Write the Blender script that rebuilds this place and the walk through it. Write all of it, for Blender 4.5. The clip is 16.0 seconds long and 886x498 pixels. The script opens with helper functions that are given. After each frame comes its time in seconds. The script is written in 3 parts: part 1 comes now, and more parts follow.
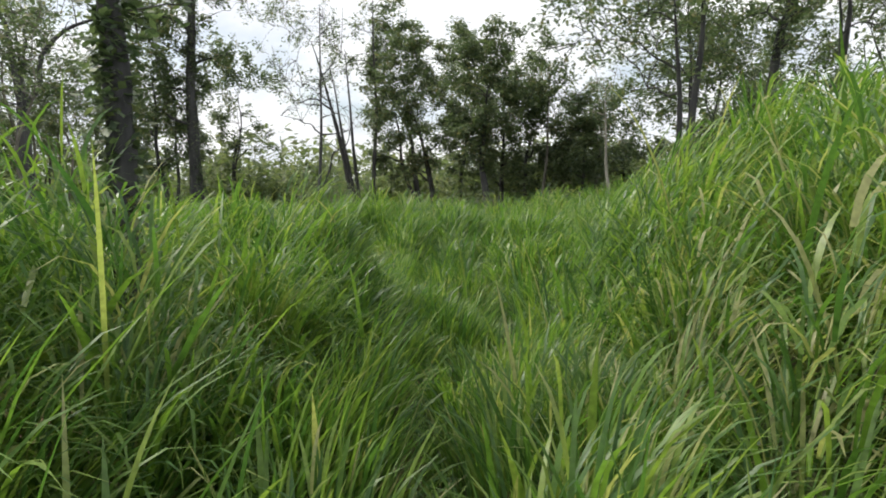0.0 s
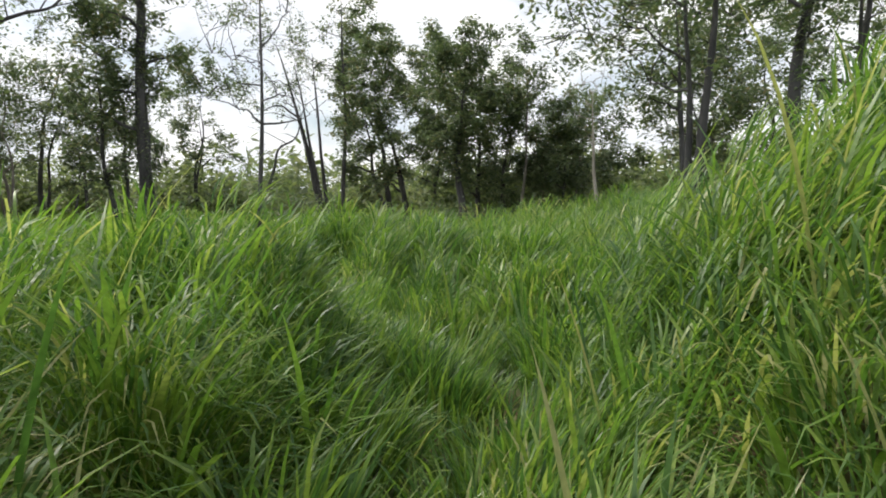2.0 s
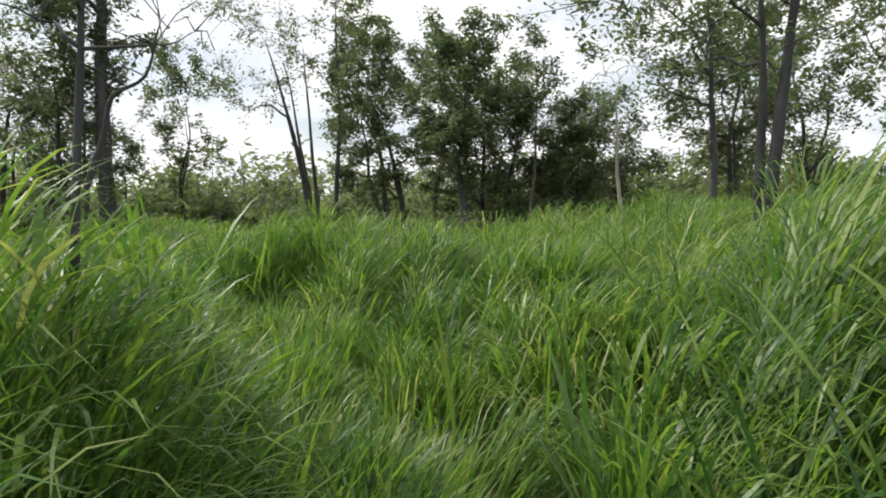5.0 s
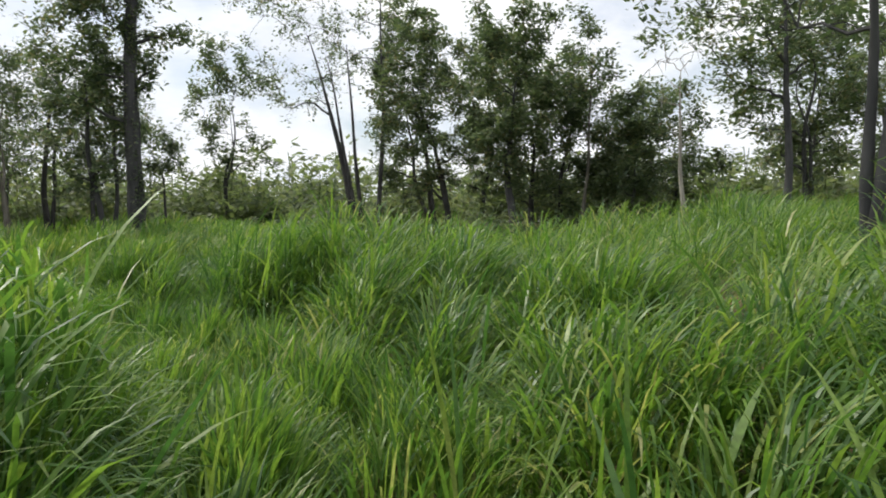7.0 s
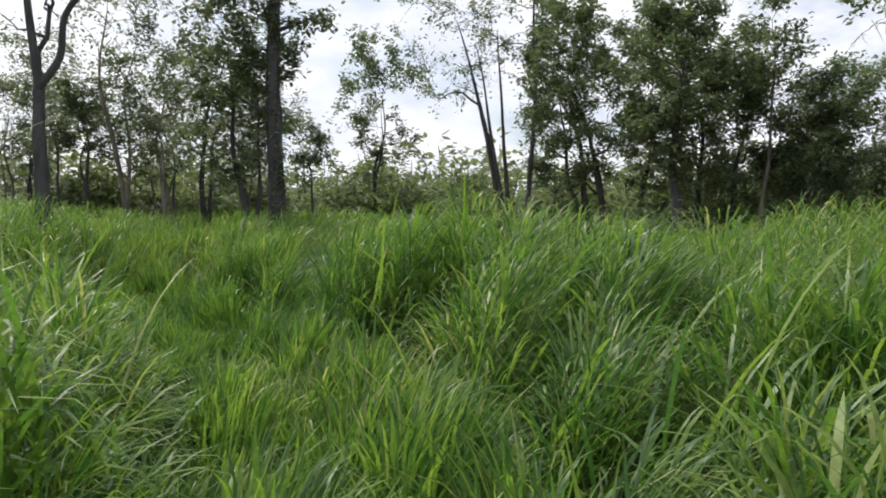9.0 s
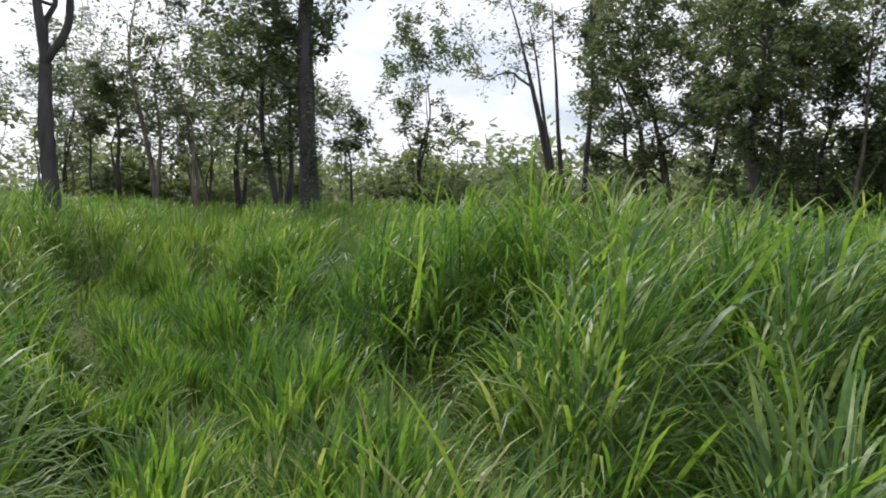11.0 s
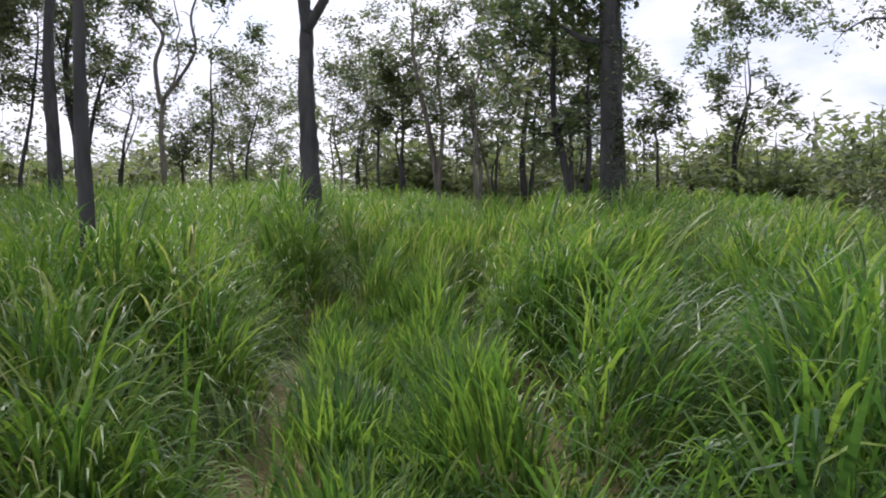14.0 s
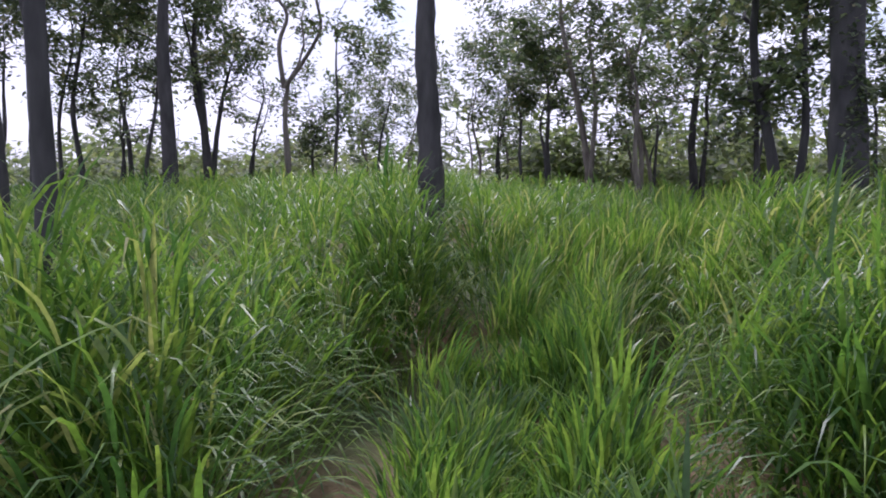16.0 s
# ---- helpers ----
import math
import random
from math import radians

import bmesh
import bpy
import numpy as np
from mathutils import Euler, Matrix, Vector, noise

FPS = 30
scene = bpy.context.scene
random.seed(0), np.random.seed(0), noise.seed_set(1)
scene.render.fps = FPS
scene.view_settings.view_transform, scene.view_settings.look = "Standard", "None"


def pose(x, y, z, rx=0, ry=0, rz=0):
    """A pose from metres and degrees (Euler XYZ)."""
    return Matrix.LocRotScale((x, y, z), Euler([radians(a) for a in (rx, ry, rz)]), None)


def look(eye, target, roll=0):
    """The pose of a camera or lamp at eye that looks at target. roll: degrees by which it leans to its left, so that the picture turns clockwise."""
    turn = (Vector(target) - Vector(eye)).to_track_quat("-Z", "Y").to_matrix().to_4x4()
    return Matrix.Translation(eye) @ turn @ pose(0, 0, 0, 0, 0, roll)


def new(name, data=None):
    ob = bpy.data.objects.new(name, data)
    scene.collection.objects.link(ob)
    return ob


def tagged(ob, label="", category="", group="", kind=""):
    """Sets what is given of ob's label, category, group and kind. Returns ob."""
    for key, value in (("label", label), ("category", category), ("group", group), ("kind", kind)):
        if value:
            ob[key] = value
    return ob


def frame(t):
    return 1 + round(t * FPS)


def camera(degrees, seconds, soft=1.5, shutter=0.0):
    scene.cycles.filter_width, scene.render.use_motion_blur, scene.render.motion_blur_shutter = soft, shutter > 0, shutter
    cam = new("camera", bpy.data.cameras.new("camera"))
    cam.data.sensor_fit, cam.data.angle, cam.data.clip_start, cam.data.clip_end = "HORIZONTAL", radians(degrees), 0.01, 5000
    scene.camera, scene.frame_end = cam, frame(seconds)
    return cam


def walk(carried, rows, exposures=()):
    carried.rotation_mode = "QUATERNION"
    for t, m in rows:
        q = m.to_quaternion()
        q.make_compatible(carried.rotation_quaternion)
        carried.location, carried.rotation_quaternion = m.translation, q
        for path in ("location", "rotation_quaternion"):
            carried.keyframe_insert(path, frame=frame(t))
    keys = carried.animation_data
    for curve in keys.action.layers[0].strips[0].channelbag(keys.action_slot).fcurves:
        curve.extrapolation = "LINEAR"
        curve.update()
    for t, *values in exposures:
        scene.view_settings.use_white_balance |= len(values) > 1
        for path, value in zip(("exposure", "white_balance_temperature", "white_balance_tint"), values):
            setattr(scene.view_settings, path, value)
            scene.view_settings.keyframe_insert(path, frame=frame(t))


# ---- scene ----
cam = camera(63.2, 16.0, soft=1.9)
METRES, EYE, TILT, LEAN, TURN = 14.0, 1.45, -4.0, 0.0, 0.0
ROWS = [
    (0.0, 0.0, 0.0, 0.0, 0.0, 0.0, -0.0),
    (0.5, -0.0018, 0.0277, 0.0021, -1.97, 0.31, 0.25),
    (1.0, -0.0039, 0.0524, 0.0031, -2.29, 0.59, 0.14),
    (1.5, -0.0068, 0.0844, 0.0047, -2.34, 0.67, 0.33),
    (2.0, -0.005, 0.1107, 0.0069, -2.22, 0.96, 0.38),
    (2.5, -0.0018, 0.1409, 0.0099, -2.11, 0.99, 0.3),
    (3.0, -0.0006, 0.169, 0.0111, -2.1, 1.08, 0.22),
    (3.5, -0.0013, 0.1919, 0.0125, -2.08, 1.47, -0.01),
    (4.0, -0.0025, 0.2186, 0.0147, -2.08, 1.56, 0.16),
    (6.5, 0.02, 0.341, 0.0225, -1.59, 1.79, -0.44),
    (7.0, 0.0207, 0.3606, 0.0239, 2.04, 1.79, -0.51),
    (7.5, 0.0214, 0.3913, 0.0258, 12.03, 1.5, -1.49),
    (8.0, 0.0189, 0.4165, 0.0261, 13.67, 1.37, -1.91),
    (8.5, 0.0173, 0.4393, 0.029, 13.97, 1.29, -2.21),
    (9.0, 0.0145, 0.4654, 0.0308, 13.95, 1.16, -2.1),
    (9.5, 0.0097, 0.4922, 0.0329, 13.9, 0.93, -2.41),
    (10.0, 0.0026, 0.5176, 0.0338, 15.6, 0.74, -2.47),
    (12.5, -0.0758, 0.6859, 0.0404, 18.07, 0.07, -2.44),
    (13.0, -0.0948, 0.7124, 0.0411, 18.08, 0.07, -2.74),
    (13.5, -0.1172, 0.738, 0.0422, 25.18, -0.35, -2.74),
    (14.0, -0.1484, 0.7789, 0.0431, 39.95, -1.07, -3.09),
    (14.5, -0.183, 0.8167, 0.044, 48.86, -1.64, -3.42),
    (15.0, -0.2107, 0.8428, 0.044, 50.9, -1.88, -3.56),
    (15.5, -0.2383, 0.8707, 0.0465, 51.24, -2.03, -3.39),
    (16.0, -0.2682, 0.9024, 0.0492, 51.29, -2.33, -3.19),
]
POSES = [(t, pose(0, 0, EYE, TILT, LEAN, TURN) @ pose(METRES * x, METRES * y, METRES * z, 90 + pitch, roll, yaw)) for t, x, y, z, yaw, pitch, roll in ROWS]
walk(cam, POSES, [(0.0, 0.38, 6600, 8), (4.0, 0.4, 6650, 9), (6.5, 0.31, 6550, 8), (9.0, 0.26, 6400, 11), (13.0, 0.4, 6350, 14), (14.5, 0.35, 6000, 24), (16.0, 0.36, 5700, 30)])

# ---- sky, sun, exposure ----
SUN_AZ, SUN_EL = 62.0, 52.0          # degrees to the left of +y, degrees up
world = bpy.data.worlds.new("sky")
scene.world = world
world.use_nodes = True
wn, wl = world.node_tree.nodes, world.node_tree.links
wn.clear()
w_out = wn.new("ShaderNodeOutputWorld")
w_bg = wn.new("ShaderNodeBackground")
w_sky = wn.new("ShaderNodeTexSky")
w_sky.sky_type, w_sky.sun_disc = "NISHITA", False
w_sky.sun_elevation, w_sky.sun_rotation = radians(SUN_EL), radians(-SUN_AZ)
w_sky.dust_density = 2.0
w_dim = wn.new("ShaderNodeVectorMath"); w_dim.operation = "SCALE"; w_dim.inputs["Scale"].default_value = 0.11
w_co = wn.new("ShaderNodeTexCoord")
w_map = wn.new("ShaderNodeMapping"); w_map.inputs["Scale"].default_value = (1.0, 1.0, 2.2)
w_noise = wn.new("ShaderNodeTexNoise")
w_noise.inputs["Scale"].default_value, w_noise.inputs["Detail"].default_value, w_noise.inputs["Roughness"].default_value = 3.2, 7.0, 0.55
w_ramp = wn.new("ShaderNodeValToRGB")
w_ramp.color_ramp.elements[0].position, w_ramp.color_ramp.elements[0].color = 0.31, (0.15, 0.15, 0.15, 1)
w_ramp.color_ramp.elements[1].position, w_ramp.color_ramp.elements[1].color = 0.5, (1, 1, 1, 1)
w_noise2 = wn.new("ShaderNodeTexNoise")
w_noise2.inputs["Scale"].default_value, w_noise2.inputs["Detail"].default_value = 5.0, 5.0
w_tone = wn.new("ShaderNodeValToRGB")
w_tone.color_ramp.elements[0].position, w_tone.color_ramp.elements[0].color = 0.37, (0.74, 0.77, 0.85, 1)
w_tone.color_ramp.elements[1].position, w_tone.color_ramp.elements[1].color = 0.6, (0.96, 0.96, 0.99, 1)
w_mix = wn.new("ShaderNodeMix"); w_mix.data_type = "RGBA"
wl.new(w_sky.outputs[0], w_dim.inputs[0])
wl.new(w_co.outputs["Generated"], w_map.inputs[0])
wl.new(w_map.outputs[0], w_noise.inputs["Vector"])
wl.new(w_map.outputs[0], w_noise2.inputs["Vector"])
wl.new(w_noise.outputs[0], w_ramp.inputs[0])
wl.new(w_noise2.outputs[0], w_tone.inputs[0])
wl.new(w_ramp.outputs[0], w_mix.inputs["Factor"])
wl.new(w_dim.outputs[0], w_mix.inputs["A"])
wl.new(w_tone.outputs[0], w_mix.inputs["B"])
# thin cloud glows round the sun behind it
w_dot = wn.new("ShaderNodeVectorMath"); w_dot.operation = "DOT_PRODUCT"
w_dot.inputs[1].default_value = (-math.sin(radians(SUN_AZ)) * math.cos(radians(SUN_EL)), math.cos(radians(SUN_AZ)) * math.cos(radians(SUN_EL)), math.sin(radians(SUN_EL)))
w_max = wn.new("ShaderNodeMath"); w_max.operation = "MAXIMUM"; w_max.inputs[1].default_value = 0.0
w_pow = wn.new("ShaderNodeMath"); w_pow.operation = "POWER"; w_pow.inputs[1].default_value = 5.0
w_glow = wn.new("ShaderNodeMath"); w_glow.operation = "MULTIPLY_ADD"; w_glow.inputs[1].default_value, w_glow.inputs[2].default_value = 0.22, 1.0
w_lift = wn.new("ShaderNodeVectorMath"); w_lift.operation = "SCALE"
wl.new(w_co.outputs["Generated"], w_dot.inputs[0])
wl.new(w_dot.outputs["Value"], w_max.inputs[0]); wl.new(w_max.outputs[0], w_pow.inputs[0]); wl.new(w_pow.outputs[0], w_glow.inputs[0])
wl.new(w_mix.outputs["Result"], w_lift.inputs[0]); wl.new(w_glow.outputs[0], w_lift.inputs["Scale"])
wl.new(w_lift.outputs[0], w_bg.inputs[0])
wl.new(w_bg.outputs[0], w_out.inputs[0])
w_bg.inputs[1].default_value = 1.0
sun_data = bpy.data.lights.new("sun", "SUN")
sun_data.energy, sun_data.angle, sun_data.color = 2.95, radians(9), (1.0, 0.95, 0.86)
sun = new("sun", sun_data)
_az, _el = radians(SUN_AZ), radians(SUN_EL)
sun.matrix_world = look((-math.sin(_az) * math.cos(_el) * 50, math.cos(_az) * math.cos(_el) * 50, math.sin(_el) * 50), (0, 0, 0))


# ---- materials ----
def material(name, rough=0.8):
    m = bpy.data.materials.new(name)
    m.use_nodes = True
    b = m.node_tree.nodes["Principled BSDF"]
    b.inputs["Roughness"].default_value = rough
    return m, m.node_tree.nodes, m.node_tree.links, b


def ramp(nodes, stops):
    r = nodes.new("ShaderNodeValToRGB")
    e = r.color_ramp.elements
    while len(e) < len(stops):
        e.new(0.5)
    for i, (p, c) in enumerate(stops):
        e[i].position, e[i].color = p, (*c, 1)
    return r


def noise_node(nodes, links, scale, detail=4.0, stretch=(1, 1, 1)):
    co = nodes.new("ShaderNodeTexCoord")
    mp = nodes.new("ShaderNodeMapping")
    mp.inputs["Scale"].default_value = stretch
    n = nodes.new("ShaderNodeTexNoise")
    n.inputs["Scale"].default_value, n.inputs["Detail"].default_value = scale, detail
    links.new(co.outputs["Object"], mp.inputs[0])
    links.new(mp.outputs[0], n.inputs["Vector"])
    return n


def leaf_material(name, stops, rough, through_share, through_gain, patch=0.35, spec=0.5):
    """Thin green leaves: a glossy face, and light that comes through."""
    m, n, l, b = material(name, rough)
    geo = n.new("ShaderNodeNewGeometry")
    big = noise_node(n, l, patch, 3.0)
    add = n.new("ShaderNodeMath"); add.operation = "MULTIPLY_ADD"
    add.inputs[1].default_value, add.inputs[2].default_value = 0.9, -0.45
    l.new(big.outputs[0], add.inputs[0])
    s = n.new("ShaderNodeMath"); s.operation = "ADD"
    l.new(geo.outputs["Random Per Island"], s.inputs[0])
    l.new(add.outputs[0], s.inputs[1])
    r = ramp(n, stops)
    l.new(s.outputs[0], r.inputs[0])
    fine = noise_node(n, l, 40.0, 2.0)
    fr = ramp(n, [(0.3, (0.75, 0.75, 0.75)), (0.7, (1.15, 1.15, 1.1))])
    l.new(fine.outputs[0], fr.inputs[0])
    mul = n.new("ShaderNodeMix"); mul.data_type = "RGBA"; mul.blend_type = "MULTIPLY"; mul.inputs["Factor"].default_value = 1.0
    l.new(r.outputs[0], mul.inputs["A"]); l.new(fr.outputs[0], mul.inputs["B"])
    l.new(mul.outputs["Result"], b.inputs["Base Color"])
    b.inputs["Specular IOR Level"].default_value = spec
    gain = n.new("ShaderNodeMix"); gain.data_type = "RGBA"; gain.blend_type = "MULTIPLY"; gain.inputs["Factor"].default_value = 1.0
    gain.inputs["B"].default_value = (*through_gain, 1)
    l.new(mul.outputs["Result"], gain.inputs["A"])
    tr = n.new("ShaderNodeBsdfTranslucent")
    l.new(gain.outputs["Result"], tr.inputs[0])
    mx = n.new("ShaderNodeMixShader"); mx.inputs[0].default_value = through_share
    l.new(b.outputs[0], mx.inputs[1]); l.new(tr.outputs[0], mx.inputs[2])
    l.new(mx.outputs[0], n["Material Output"].inputs[0])
    return m


GRASS = leaf_material("grass_blades", [(0.0, (0.05, 0.112, 0.038)), (0.35, (0.092, 0.178, 0.044)), (0.7, (0.155, 0.25, 0.05)), (0.95, (0.235, 0.31, 0.08)), (1.0, (0.36, 0.36, 0.17))], 0.43, 0.42, (1.45, 1.6, 0.85), 0.35, 0.42)
LEAF = leaf_material("tree_leaves", [(0.0, (0.075, 0.108, 0.066)), (0.5, (0.122, 0.165, 0.09)), (0.9, (0.172, 0.205, 0.105)), (1.0, (0.235, 0.215, 0.13))], 0.5, 0.42, (1.25, 1.35, 0.9), 0.6)
SCRUB = leaf_material("scrub_leaves", [(0.0, (0.088, 0.122, 0.066)), (0.5, (0.138, 0.178, 0.084)), (0.8, (0.17, 0.205, 0.1)), (1.0, (0.2, 0.215, 0.12))], 0.6, 0.5, (1.55, 1.6, 1.05), 0.12)


def bark_material(name, dark, light, scale=9.0):
    m, n, l, b = material(name, 0.9)
    a = noise_node(n, l, scale, 6.0, (1, 1, 0.25))
    c = noise_node(n, l, 1.3, 3.0)
    add = n.new("ShaderNodeMath"); add.operation = "MULTIPLY_ADD"; add.inputs[1].default_value = 0.6
    l.new(a.outputs[0], add.inputs[0])
    half = n.new("ShaderNodeMath"); half.operation = "MULTIPLY"; half.inputs[1].default_value = 0.4
    l.new(c.outputs[0], half.inputs[0]); l.new(half.outputs[0], add.inputs[2])
    r = ramp(n, [(0.35, dark), (0.65, light)])
    l.new(add.outputs[0], r.inputs[0]); l.new(r.outputs[0], b.inputs["Base Color"])
    bump = n.new("ShaderNodeBump"); bump.inputs["Strength"].default_value, bump.inputs["Distance"].default_value = 0.8, 0.03
    l.new(a.outputs[0], bump.inputs["Height"]); l.new(bump.outputs[0], b.inputs["Normal"])
    return m


BARK = bark_material("dark_bark", (0.024, 0.024, 0.026), (0.082, 0.079, 0.08))
BARK_PALE = bark_material("pale_bark", (0.16, 0.14, 0.12), (0.38, 0.35, 0.31))
BARK_GREY = bark_material("grey_bark", (0.075, 0.065, 0.055), (0.21, 0.19, 0.16))

SOIL, n, l, b = material("soil", 0.95)
a = noise_node(n, l, 0.9, 8.0)
c = noise_node(n, l, 22.0, 6.0)
r = ramp(n, [(0.3, (0.12, 0.066, 0.042)), (0.5, (0.25, 0.142, 0.09)), (0.7, (0.33, 0.2, 0.132))])
add = n.new("ShaderNodeMath"); add.operation = "MULTIPLY_ADD"; add.inputs[1].default_value = 0.5
half = n.new("ShaderNodeMath"); half.operation = "MULTIPLY"; half.inputs[1].default_value = 0.5
l.new(c.outputs[0], half.inputs[0]); l.new(a.outputs[0], add.inputs[0]); l.new(half.outputs[0], add.inputs[2])
l.new(add.outputs[0], r.inputs[0])
patch = noise_node(n, l, 0.35, 7.0)
pr = ramp(n, [(0.38, (0, 0, 0)), (0.55, (1, 1, 1))])
l.new(patch.outputs[0], pr.inputs[0])
gm = n.new("ShaderNodeMix"); gm.data_type = "RGBA"
gm.inputs["B"].default_value = (0.075, 0.095, 0.032, 1)
l.new(pr.outputs[0], gm.inputs["Factor"]); l.new(r.outputs[0], gm.inputs["A"])
l.new(gm.outputs["Result"], b.inputs["Base Color"])
bump = n.new("ShaderNodeBump"); bump.inputs["Strength"].default_value, bump.inputs["Distance"].default_value = 0.7, 0.03
l.new(c.outputs[0], bump.inputs["Height"]); l.new(bump.outputs[0], b.inputs["Normal"])

# ---- lie of the land ----
# the track that is walked: from behind the start, along the walk, and on between the trees
TRACK = np.array([(0.1, -6.0), (0.0, 0.0), (-0.05, 1.2), (0.0, 2.6), (0.28, 4.8), (0.2, 6.5), (0.04, 7.3), (-0.5, 8.5), (-1.06, 9.6), (-1.64, 10.35),
                  (-2.56, 11.45), (-3.75, 12.65), (-5.9, 14.65), (-6.8, 15.5), (-7.9, 17.4), (-8.7, 20.0), (-10.5, 24.0), (-14.0, 30.0)])


def track_offset(x, y):
    """Signed distance from the track (right: plus) and how far along it."""
    x, y = np.atleast_1d(x).astype(float), np.atleast_1d(y).astype(float)
    best, side, along = np.full(x.shape, 1e9), np.zeros(x.shape), np.zeros(x.shape)
    run = 0.0
    for (ax, ay), (bx, by) in zip(TRACK[:-1], TRACK[1:]):
        dx, dy = bx - ax, by - ay
        ll = math.hypot(dx, dy)
        u = np.clip(((x - ax) * dx + (y - ay) * dy) / ll ** 2, 0, 1)
        px, py = x - ax - u * dx, y - ay - u * dy
        d = np.hypot(px, py)
        near = d < best
        best = np.where(near, d, best)
        side = np.where(near, np.sign(px * dy - py * dx), side)
        along = np.where(near, run + u * ll - 6.0, along)
        run += ll
    return best * side, along


def smooth(a, b, v):
    u = np.clip((v - a) / (b - a), 0, 1)
    return u * u * (3 - 2 * u)


def waves(x, y, size, seed):
    """A soft, uneven field of -1 to 1 with bumps of about that size."""
    rng = np.random.RandomState(seed)
    v = 0
    for _ in range(6):
        ang, ph, k = rng.uniform(0, 6.283), rng.uniform(0, 6.283), rng.uniform(0.7, 1.6) * 3.14 / size
        v = v + np.sin(k * (x * math.cos(ang) + y * math.sin(ang)) + ph)
    return v / 3.2


def ground_height(x, y):
    x, y = np.asarray(x, float), np.asarray(y, float)
    far = smooth(75, 25, np.hypot(x, y))
    off, along = (v.reshape(x.shape) for v in track_offset(x.ravel(), y.ravel()))
    z = -0.018 * np.clip(y - 6, 0, 10)
    rise = np.clip(x - 0.9, 0, 4.5) * 0.17 + np.clip(x - 5.4, 0, 20) * 0.06
    z = z + rise * far
    z = z + 0.5 * np.exp(-((x - 2.9) / 1.4) ** 2 - ((y - 5.0) / 2.9) ** 2)
    z = z + 0.10 * np.exp(-((x + 2.6) / 1.2) ** 2 - ((y - 3.0) / 2.5) ** 2)
    z = z + smooth(0.7, 2.4, off) * smooth(7, 12, along) * smooth(10, 5, off) * 0.32
    z = z + 0.22 * smooth(1.6, 4.5, -off) * smooth(6, 11, along) * far
    z = z + smooth(4.0, 14.0, np.hypot(x + 3, y - 12)) * smooth(-5, -10, x) * smooth(10, 16, y) * far * 0.3
    z = z + 0.22 * smooth(14, 18.5, y) * smooth(-4, -8, x) * far
    return z + 0.06 * waves(x, y, 2.5, 3) * smooth(0.4, 2.0, np.abs(off))


def mesh_object(name, verts, faces, mat, parent=None):
    me = bpy.data.meshes.new(name)
    me.from_pydata(verts, [], faces)
    me.materials.append(mat)
    ob = new(name, me)
    ob.parent = parent
    return ob


def quick_mesh(name, co, quads, tris, mat):
    """A mesh from arrays: vertices (n, 3), quads (q, 4), triangles (t, 3)."""
    me = bpy.data.meshes.new(name)
    nq, nt = len(quads), len(tris)
    me.vertices.add(len(co)); me.loops.add(nq * 4 + nt * 3); me.polygons.add(nq + nt)
    me.vertices.foreach_set("co", np.ascontiguousarray(co, dtype=np.float32).ravel())
    me.loops.foreach_set("vertex_index", np.concatenate([np.asarray(quads, np.int32).ravel(), np.asarray(tris, np.int32).ravel()]))
    me.polygons.foreach_set("loop_start", np.concatenate([np.arange(nq) * 4, nq * 4 + np.arange(nt) * 3]).astype(np.int32))
    me.update(calc_edges=True)
    me.materials.append(mat)
    return me


# ground: one sheet, fine near the track, coarse to the horizon
gx = np.concatenate([-np.geomspace(1500, 16, 22), np.arange(-15, 12.01, 0.3), np.geomspace(13, 1500, 22)])
gy = np.concatenate([-np.geomspace(1500, 7, 20), np.arange(-6, 26.01, 0.3), np.geomspace(27, 1500, 24)])
GX, GY = np.meshgrid(gx, gy)
off, along = track_offset(GX.ravel(), GY.ravel())
GZ = ground_height(GX, GY) - (0.07 * (np.exp(-((off + 0.5) / 0.2) ** 2) + np.exp(-((off - 0.75) / 0.2) ** 2))).reshape(GX.shape)
co = np.stack([GX.ravel(), GY.ravel(), GZ.ravel()], 1)
nx, ny = len(gx), len(gy)
ii = (np.arange(ny - 1)[:, None] * nx + np.arange(nx - 1)).ravel()
ground_mesh = quick_mesh("ground", co, np.stack([ii, ii + 1, ii + nx + 1, ii + nx], 1), np.zeros((0, 3), int), SOIL)
ground_mesh.polygons.foreach_set("use_smooth", np.ones(len(ground_mesh.polygons), bool))
tagged(new("ground", ground_mesh), "bare reddish brown soil showing in ruts between tall grass", "ground", kind="structure")


